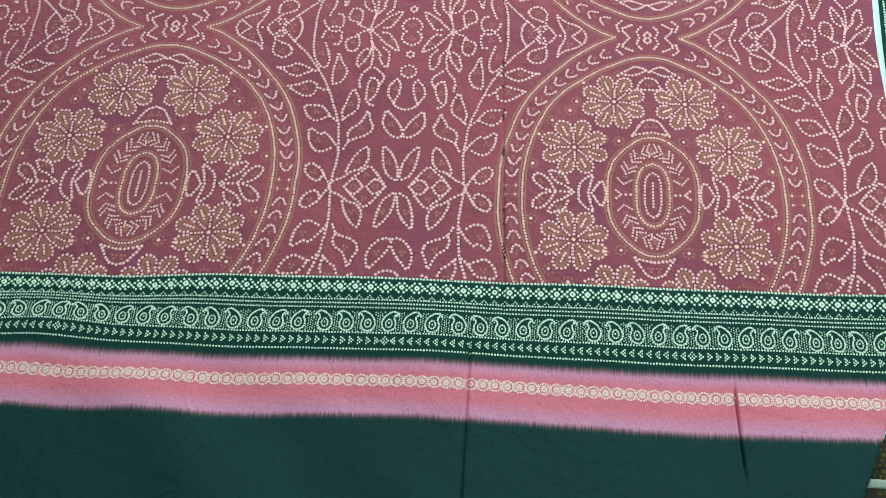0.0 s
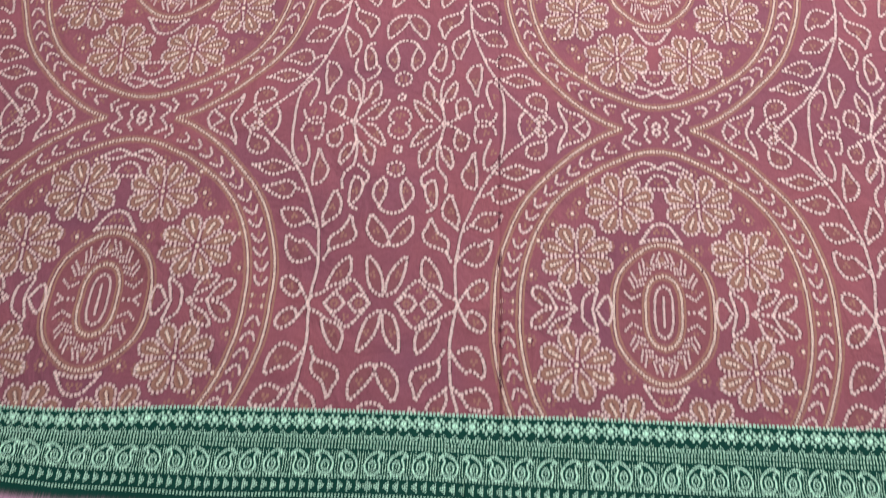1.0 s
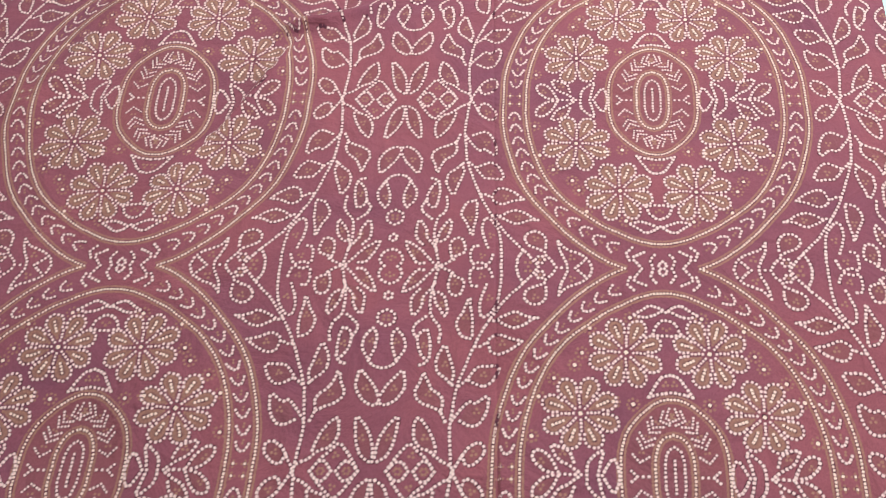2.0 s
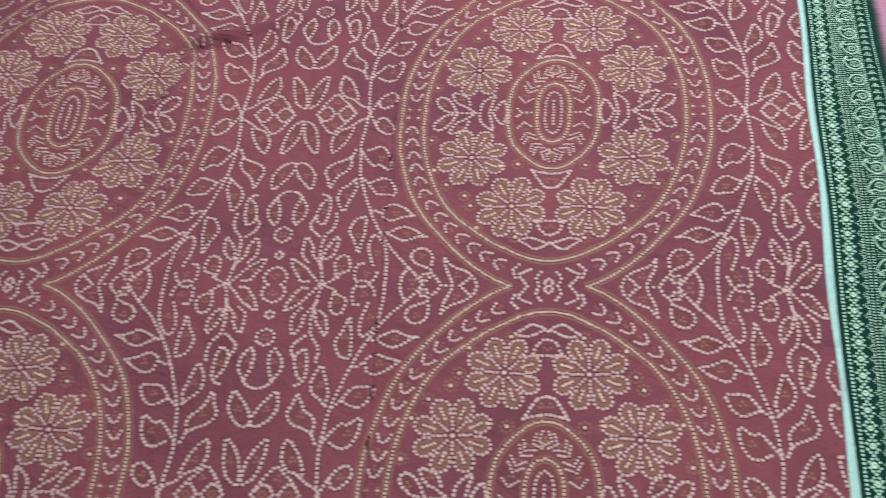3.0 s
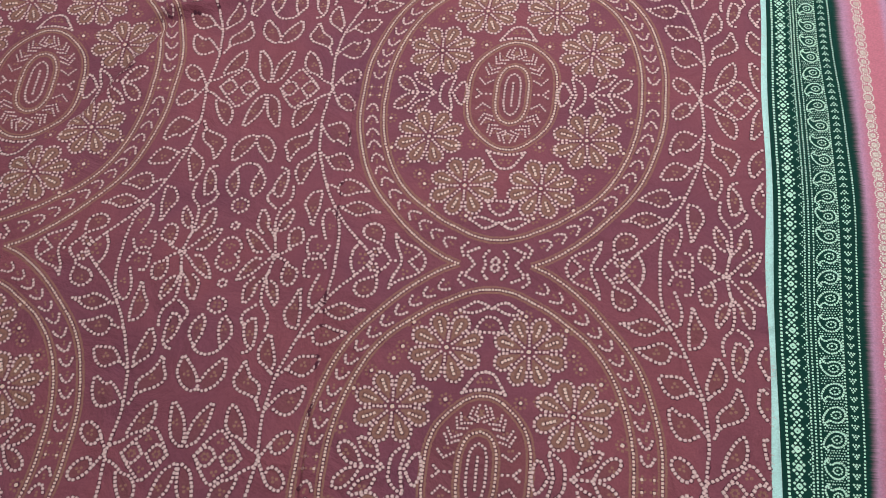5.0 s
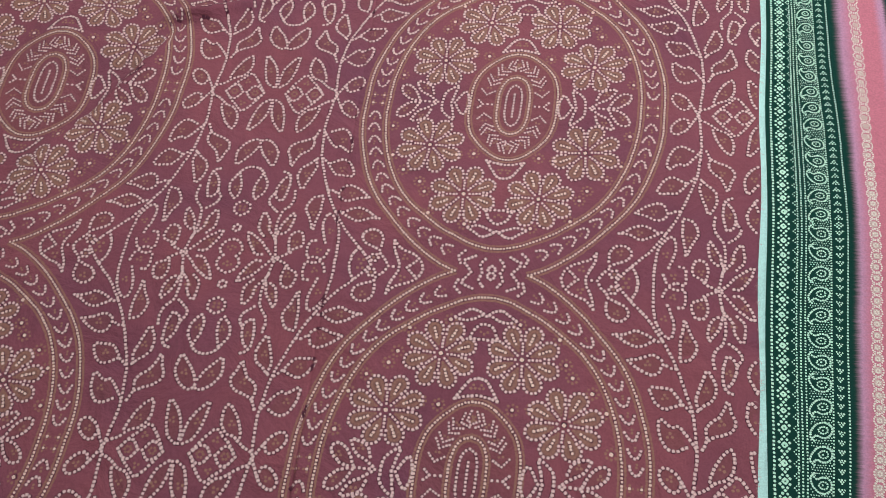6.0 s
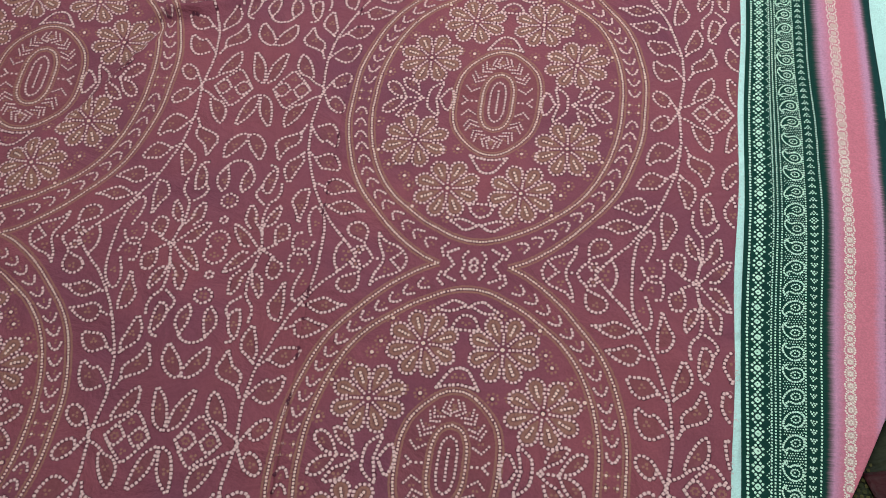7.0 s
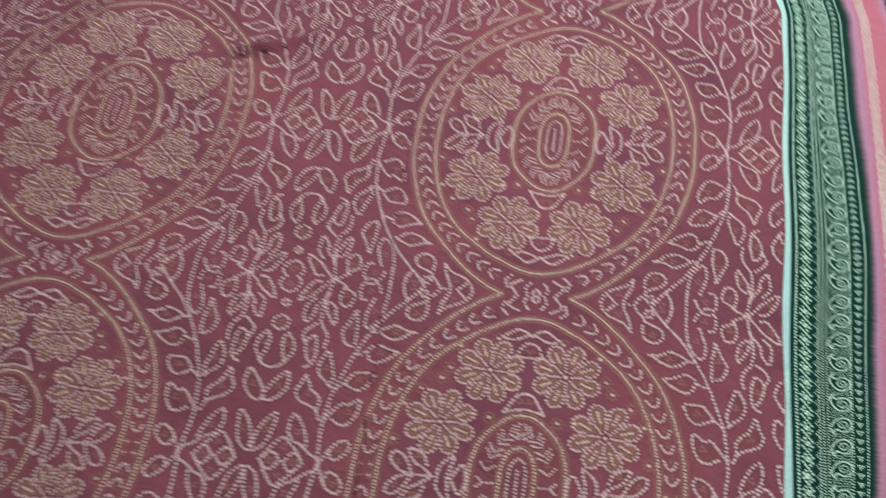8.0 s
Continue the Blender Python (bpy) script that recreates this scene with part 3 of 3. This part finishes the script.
def border_print(length, chain_at, seed, k2, flips, seam):
    """Border design in millimetres: x along, y across from the first line of dots."""
    pr = Print()
    rng = random.Random(seed)
    mid, low, tri, last = 36.9 * k2, 46.5 * k2, 52.9 * k2, 59.8 * k2
    for d, step, size in ((0, 2.9, 2.0), (19.4, 2.3, 1.35), (22.6, 2.4, 1.5), (26.2, 2.4, 1.4), (low, 2.4, 1.45), (last, 2.5, 1.55)):
        pr.line([(0, d), (length / 2, d), (length, d)], step, size, "mint")
    # lattice of small diamonds round each large pierced one
    x = 6.0
    while x < length:
        pr.dot("mint", x, 8.2, 4.5, math.pi / 4)
        for p, q in ((2.1, 4.0), (4.25, 2.0)):
            for dx, dy in ((p, q), (p, -q), (-p, q), (-p, -q)):
                pr.dot("mint", x + dx, 8.2 + dy, 2.05, math.pi / 4)
        pr.dot("mint", x + 6.45, 8.2, 2.05, math.pi / 4)
        pr.dot("hole", x, 8.2, 1.15, math.pi / 4)
        x += 12.9
    x = 2.0
    while x < length:
        for dx, dy in ((0, 0), (-1.5, 1.5), (1.5, 1.5), (-2.9, 3.0), (2.9, 3.0)):
            pr.dot("mint", x + dx, 15.9 + dy, 1.15)
        x += 8.6
    # paisleys, three one way and three the other
    centres = paisley_places(length, seam)
    for x, way in centres:
        body = [(7.2, -4.6), (5.0, -7.2), (1.8, -7.2), (-2.5, -4.6), (-5.2, -0.5), (-5.2, 3.8), (-2.6, 7.2), (1.3, 7.4), (4.3, 5.0), (4.9, 1.1), (3.5, -2.5), (4.8, -4.8)]
        pr.line([(x + 1.08 * way * p, mid + 1.08 * q) for p, q in body], 1.85, 1.6, "mint")
        inner_loop = [(-0.6, -1.4), (-2.5, 1.0), (-1.9, 3.9), (0.6, 4.4), (2.1, 2.2), (1.4, -0.4)]
        pr.line([(x + 1.1 * way * p, mid + 1.15 * q) for p, q in inner_loop], 1.7, 1.35, "mint", True)
        pr.dot("mint", x - 0.1 * way, mid + 1.6, 1.4)
    x = 0.0
    row = 0
    while x < length:
        for j in range(8):
            y = mid - 7.3 + 2.05 * j + (1.0 if row % 2 else 0.0)
            near = min(abs(x - c) for c, way in centres)
            if (near / 6.6) ** 2 + ((y - mid) / 8.6) ** 2 > 1.0:
                pr.dot("mint", x + rng.uniform(-0.3, 0.3), y + rng.uniform(-0.25, 0.25), 0.95)
        x += 1.95
        row += 1
    x = 4.0
    while x < length:
        way = -1 if sum(x > f for f in flips) % 2 == 0 else 1
        if min(abs(x - f) for f in flips) < 3.45:
            for n in range(8):
                a, r = n * 0.785, 2.9 if n % 2 == 0 else 2.05
                pr.dot("mint", x + r * math.cos(a), tri + r * math.sin(a), 1.4, 0.78)
            pr.dot("mint", x, tri, 1.3)
            x += 6.9
            continue
        for dx, dy in ((1.8, 0), (0.35, -1.25), (0.35, 1.25), (-1.1, -2.4), (-1.1, 2.4), (-1.1, 0)):
            pr.dot("mint", x + way * dx, tri + dy, 1.4, 0.78)
        x += 6.9
    x = 5.0
    while x < length:
        for k in range(14):
            pr.dot("chain", x + 4.5 * math.cos(k * 0.4488), chain_at + 4.25 * math.sin(k * 0.4488), 1.65, k * 0.4488)
        for k in range(6):
            pr.dot("chain", x + 1.5 * math.cos(k * 1.047), chain_at + 1.5 * math.sin(k * 1.047), 1.45, k * 1.047)
        pr.dot("fill", x, chain_at, 6.0)
        for dy in (-3.2, 3.2):
            pr.dot("chain", x + 4.85, chain_at + dy, 1.0)
        x += 9.7
    return pr


def spread_border(pr, to_flat, place, parent, inside):
    for colour in ("fill", "mint", "chain", "hole"):
        m = np.array(pr.dots[colour])
        m[:, (0, 1, 3)] *= 0.001
        x, y, turn = to_flat(m[:, 0], m[:, 1], m[:, 2])
        keep = inside(x, y)
        mat, up = (GREEN_PRINT, 0.00018) if colour == "hole" else (COLOURS[colour], HEIGHTS[colour])
        names = {"fill": "ring_filling", "mint": "border_print", "chain": "ring_chain", "hole": "diamond_filling"}
        me = dot_mesh(names[colour], x[keep], y[keep], turn[keep], m[keep, 3], place, up, 1.0, 8 if colour in ("fill", "mint") else 6)
        tagged(part(names[colour], me, mat, parent), kind="stuff")


GREEN_PRINT = printed("dark_green_print", (0.010, 0.050, 0.040), (0.012, 0.060, 0.045))

# ---------------------------------------------------------------- room
def slab(name, x0, y0, z0, x1, y1, z1, mat, label):
    bm = bmesh.new()
    bmesh.ops.create_cube(bm, size=1.0, matrix=Matrix.LocRotScale(((x0 + x1) / 2, (y0 + y1) / 2, (z0 + z1) / 2), None, (x1 - x0, y1 - y0, z1 - z0)))
    me = bpy.data.meshes.new(name)
    bm.to_mesh(me)
    bm.free()
    me.materials.append(mat)
    return tagged(new(name, me), label, name.split("_")[0], kind="structure")


slab("floor", -2.2, -1.8, -0.12, 2.2, 1.95, -0.024, STONE, "grey stone floor under the spread fabrics")
slab("ceiling", -2.3, -1.9, 2.7, 2.3, 2.05, 2.8, PLASTER, "plain pale ceiling")
slab("wall_north", -2.3, 1.95, -0.12, 2.3, 2.05, 2.7, PLASTER, "plain pale painted wall")
slab("wall_south", -2.3, -1.9, -0.12, 2.3, -1.8, 2.7, PLASTER, "plain pale painted wall")
slab("wall_east", 2.2, -1.8, -0.12, 2.3, 1.95, 2.7, PLASTER, "plain pale painted wall")
slab("wall_west", -2.3, -1.8, -0.12, -2.2, 1.95, 2.7, PLASTER, "plain pale painted wall")

# ---------------------------------------------------------------- white sheet under the fabrics
gx, gy = np.meshgrid(np.linspace(-0.9, 1.3, 111), np.linspace(-0.5, 1.8, 116))
sheet_ob = thicken(part("white_sheet", sheet("white_sheet", gx, gy, -0.0165 + 0.35 * relief(gx, gy) + 0.0012 * np.sin(17 * gx + 9 * gy)), WHITE, None), 0.001)
tagged(sheet_ob, "plain pale mint white cotton sheet spread out under the fabrics", "sheet")

# ---------------------------------------------------------------- dark brocade cloth at the lower corner
brocade = thing("brocade_fabric", "dark brown silk fabric with gold dotted motifs, lying crumpled", "fabric")
gu, gv = np.meshgrid(np.linspace(0, 1, 70), np.linspace(0, 1, 70))
bx = 0.30 + 0.50 * gu
by = -0.05 + gv * (0.572 + 1.1 * (bx - 0.537) + 0.004 * np.sin(70 * bx))


def crumple(x, y):
    return -0.0098 + 0.003 * np.sin(60 * x + 25 * y) * np.sin(31 * y - 12 * x + 1.0)


thicken(part("silk_panel", sheet("silk_panel", bx, by, crumple(bx, by)), BROWN, brocade), 0.0006)
motif = Print()
for i in range(115):
    for j in range(142):
        if (i // 9 + j // 11) % 3 != 0:
            motif.dot("gold", i * 4.2 + (2.1 if j % 2 else 0), j * 4.0, 2.7 if (i + j) % 4 else 3.4)
mm = np.array(motif.dots["gold"])
fx, fy = 0.31 + mm[:, 0] / 1000, -0.03 + mm[:, 1] / 1000
keep = fy < 0.51 + 1.1 * (fx - 0.537)
mm, fx, fy = mm[keep], fx[keep], fy[keep]
tagged(part("gold_dots", dot_mesh("gold_dots", fx, fy, mm[:, 2], mm[:, 3] / 1000, lambda x, y, up: np.stack([x, y, crumple(x, y) + up], -1), 0.0004), GOLD, brocade), kind="stuff")

fu, fv = np.meshgrid(np.linspace(0, 1, 30), np.linspace(0, 1, 20))
wx = 0.526 + 0.012 * np.sin(3.0 * fv) + 0.13 * fu
wy = 0.405 + 0.085 * fv + 0.016 * np.sin(2.4 * fu + 0.3)
thicken(part("turned_lining", sheet("turned_lining", wx, wy, crumple(wx, wy) + 0.0012 + 0.004 * np.sin(np.pi * fv)), WINE, brocade, "dark wine lining turned out over the silk"), 0.0006)

bu, bv = np.meshgrid(np.linspace(0.32, 0.72, 60), np.linspace(0.2335, 0.240, 4))
thicken(part("woven_band", sheet("woven_band", bu, bv, crumple(bu, bv) + 0.0007), DULL_WHITE, brocade, "pale mint woven band across the silk"), 0.0003)

# ---------------------------------------------------------------- side border fabric, half under the maroon field
side = thing("border_fabric", "dark green paisley border fabric with pink stripe and pale selvedge", "fabric")


def side_start(y):
    """Where the white selvedge ends and the green begins."""
    return 0.4452 + 0.031 * (y - 0.62) + 0.0006 * np.sin(29 * y + 0.4) - 0.006 * smooth((y - 0.975) / 0.04)


def side_swell(y):
    """How far the border is drawn together along its length."""
    return np.clip(0.965 - 0.05 * (np.clip(y - 0.76, 0, None) / 0.2) ** 2 - 0.115 * (np.clip(0.715 - y, 0, None) / 0.23) ** 2, 0.80, 1.0)


def side_across(y, d):
    """Printed distance across the border to its place, with a soft fold beside the paisleys."""
    fold = 0.0055 * smooth((y - 0.78) / 0.10) * smooth(d / 0.05) * (1 - 0.8 * smooth((d - 0.060) / 0.03))
    return d * side_swell(y) - fold


def side_end(y):
    """Outer edge of the strip, cut away at its near end."""
    return np.minimum(0.1215 - 0.006 * smooth((y - 0.80) / 0.15), 0.075 + 0.44 * (y - 0.474))


SIDE_DROP = -0.0016


def side_lay(x, y, up=0.0):
    h = relief(x, y) + SIDE_DROP + up
    h = h + 0.0022 * np.exp(-((x - 0.508 - 0.02 * np.sin(9 * y)) / 0.006) ** 2)
    h = h - 0.004 * smooth((x - side_start(y) - 0.10) / 0.03)
    return np.stack([x, y, h], axis=-1)


def side_flat(along, across, turn):
    y = 0.30 + along
    return side_start(y) + 0.0045 + side_across(y, across), y, math.pi / 2 - turn


ys = np.linspace(0.30, 1.35, 300)
ds = np.concatenate([np.linspace(-0.030, -0.0002, 8), np.linspace(0.0, 1.0, 60)])
grid_d, grid_y = np.meshgrid(ds, ys)
reach = np.maximum(side_end(grid_y), 0.004)
printed_d = grid_d * reach / side_swell(grid_y)
across = np.where(grid_d < 0, grid_d, side_across(grid_y, printed_d))
fx = side_start(grid_y) + across
uv = np.stack([grid_y, np.where(grid_d < 0, 0.0, printed_d)], axis=-1)
pts = side_lay(fx, grid_y)
green_cols = slice(7, None)
green = part("border_panel", sheet("border_panel", pts[:, green_cols, 0], pts[:, green_cols, 1], pts[:, green_cols, 2], uv[:, green_cols]), IKAT_SIDE, side, "dark green and pink dyed cotton")
thicken(green, 0.0005)
white_cols = slice(0, 8)
selv = part("selvedge", sheet("selvedge", pts[:, white_cols, 0], pts[:, white_cols, 1], pts[:, white_cols, 2] + 0.0001), WHITE, side, "pale mint woven selvedge")
thicken(selv, 0.0005)
side_print = border_print(1045, 81.5, 3, 0.985, (398,), 398)
spread_border(side_print, side_flat, side_lay, green, lambda x, y: x - side_start(y) < side_end(y) - 0.002)

# ---------------------------------------------------------------- the saree itself: maroon field and end border
saree = thing("saree", "maroon cotton saree with cream dotted medallions and green border", "saree")


def column_grid(lo, hi, step, extra):
    base = np.arange(lo, hi, step)
    for e in extra:
        base = base[np.abs(base - e) > 0.0045]
        base = np.concatenate([base, e + np.array((-0.0045, -0.0026, -0.0014, -0.0007, 0.0, 0.0007, 0.0014, 0.0026, 0.0045))])
    return np.sort(base)


cols = np.concatenate([column_grid(-0.62, 0.425, 0.003, [0.113]), np.linspace(0.4255, 0.4345, 4)])
rows = np.concatenate([np.linspace(0, 0.03, 12)[:-1], np.arange(0.03, 0.95, 0.003)])
cx, ry = np.meshgrid(cols, rows)
flat_y = border_top(cx) + ry
follow = np.exp(-((cx - 0.113) / 0.05) ** 2)
flat_x = cx + (crease_x(flat_y) - 0.113) * follow
near = smooth((cx - 0.30) / 0.1345)
flat_x = flat_x + (body_edge(flat_y) - 0.4345) * near
pts = lay(flat_x, flat_y)
body = thicken(part("field_panel", sheet("field_panel", pts[..., 0], pts[..., 1], pts[..., 2]), MAROON, saree, "maroon cotton field"), 0.0006)
spread(quarter(), lambda x, y: (y > border_top(x) + 0.001) & (x < body_edge(y) - 0.0012) & (x > -0.61) & (y < border_top(x) + 0.93), lay, body)


def end_y(x, d):
    """Places at a printed distance below the field; the cloth dips into a hollow towards one side."""
    hollow = 0.0092 * np.exp(-((x + 0.238) / 0.075) ** 2) * smooth(d / 0.05) * (1 - 0.62 * smooth((d - 0.05) / 0.045))
    return border_top(x) - d * (0.965 + 0.050 * smooth((x - 0.02) / 0.26) + 0.03 * np.exp(-((x + 0.09) / 0.05) ** 2)) + hollow


def end_edge(d):
    """The right-hand edge of the end border, which pulls in towards its tail."""
    return 0.4235 - 0.15 * np.clip(d, 0, 0.07) - 0.48 * np.clip(d - 0.07, 0, None)


cols = np.concatenate([column_grid(-0.62, 0.33, 0.005, [0.0895, 0.113, 0.288]), np.linspace(0.332, 0.4235, 20)])
rows = np.concatenate([np.linspace(0.38, 0.16, 40), np.arange(0.156, 0.001, -0.004), [0.0]])
cx, rd = np.meshgrid(cols, rows)
near = smooth((cx - 0.32) / 0.1035)
flat_x = cx + (end_edge(rd) - 0.4235) * near
flat_y = end_y(flat_x, rd)
flat_x = flat_x - 0.06 * (flat_y - 0.30) * np.exp(-((cx - 0.288) / 0.03) ** 2)
pts = lay(flat_x, flat_y)
end = thicken(part("end_border_panel", sheet("end_border_panel", pts[..., 0], pts[..., 1], pts[..., 2], np.stack([flat_x, rd], -1)), IKAT_BOTTOM, saree, "dark green and pink dyed end border"), 0.0006)


def end_flat(along, across, turn):
    x = -0.615 + along * 0.94
    return x, end_y(x, across), -turn


spread_border(border_print(1105, 86.0, 5, 1.02, (414, 679, 930), 419), end_flat, lay, end, lambda x, y: x < end_edge(border_top(x) - y) - 0.0015)

# loose threads along the raw edge of the field
rng = np.random.default_rng(11)
verts, faces = [], []
for y in rng.uniform(0.44, 1.02, 90):
    x = float(body_edge(y)) - 0.001
    run, lean = rng.uniform(0.0010, 0.0034), rng.normal(0, 0.9)
    a = np.array((x, y))
    b = a + run * np.array((math.cos(lean), math.sin(lean)))
    c = b + 0.6 * run * np.array((math.cos(lean + rng.normal(0, 0.8)), math.sin(lean + rng.normal(0, 0.8))))
    n = len(verts)
    for p in (a, b, c):
        top = lay(p[0], p[1], 0.0003)
        verts += [tuple(top), (top[0] + 0.00012, top[1] + 0.00028, top[2])]
    faces += [(n, n + 2, n + 3, n + 1), (n + 2, n + 4, n + 5, n + 3)]
tagged(part("frayed_edge", mesh_of("frayed_edge", verts, faces, False), CREAM, body, "pale loose threads at the raw edge"), kind="stuff")

# pale turned edge where the end border pulls in
dd = np.linspace(0.078, 0.112, 30)
ex = end_edge(dd)
ey = end_y(ex, dd)
rim = np.stack([np.stack([ex - 0.0003, ex + 0.0004]), np.stack([ey, ey - 0.0004]), np.stack([relief(ex, ey) + 0.0006, relief(ex, ey) - 0.0006])], -1)
thicken(part("turned_edge", sheet("turned_edge", rim[..., 0], rim[..., 1], rim[..., 2]), WHITE, end, "pale narrow turned edge"), 0.0004)
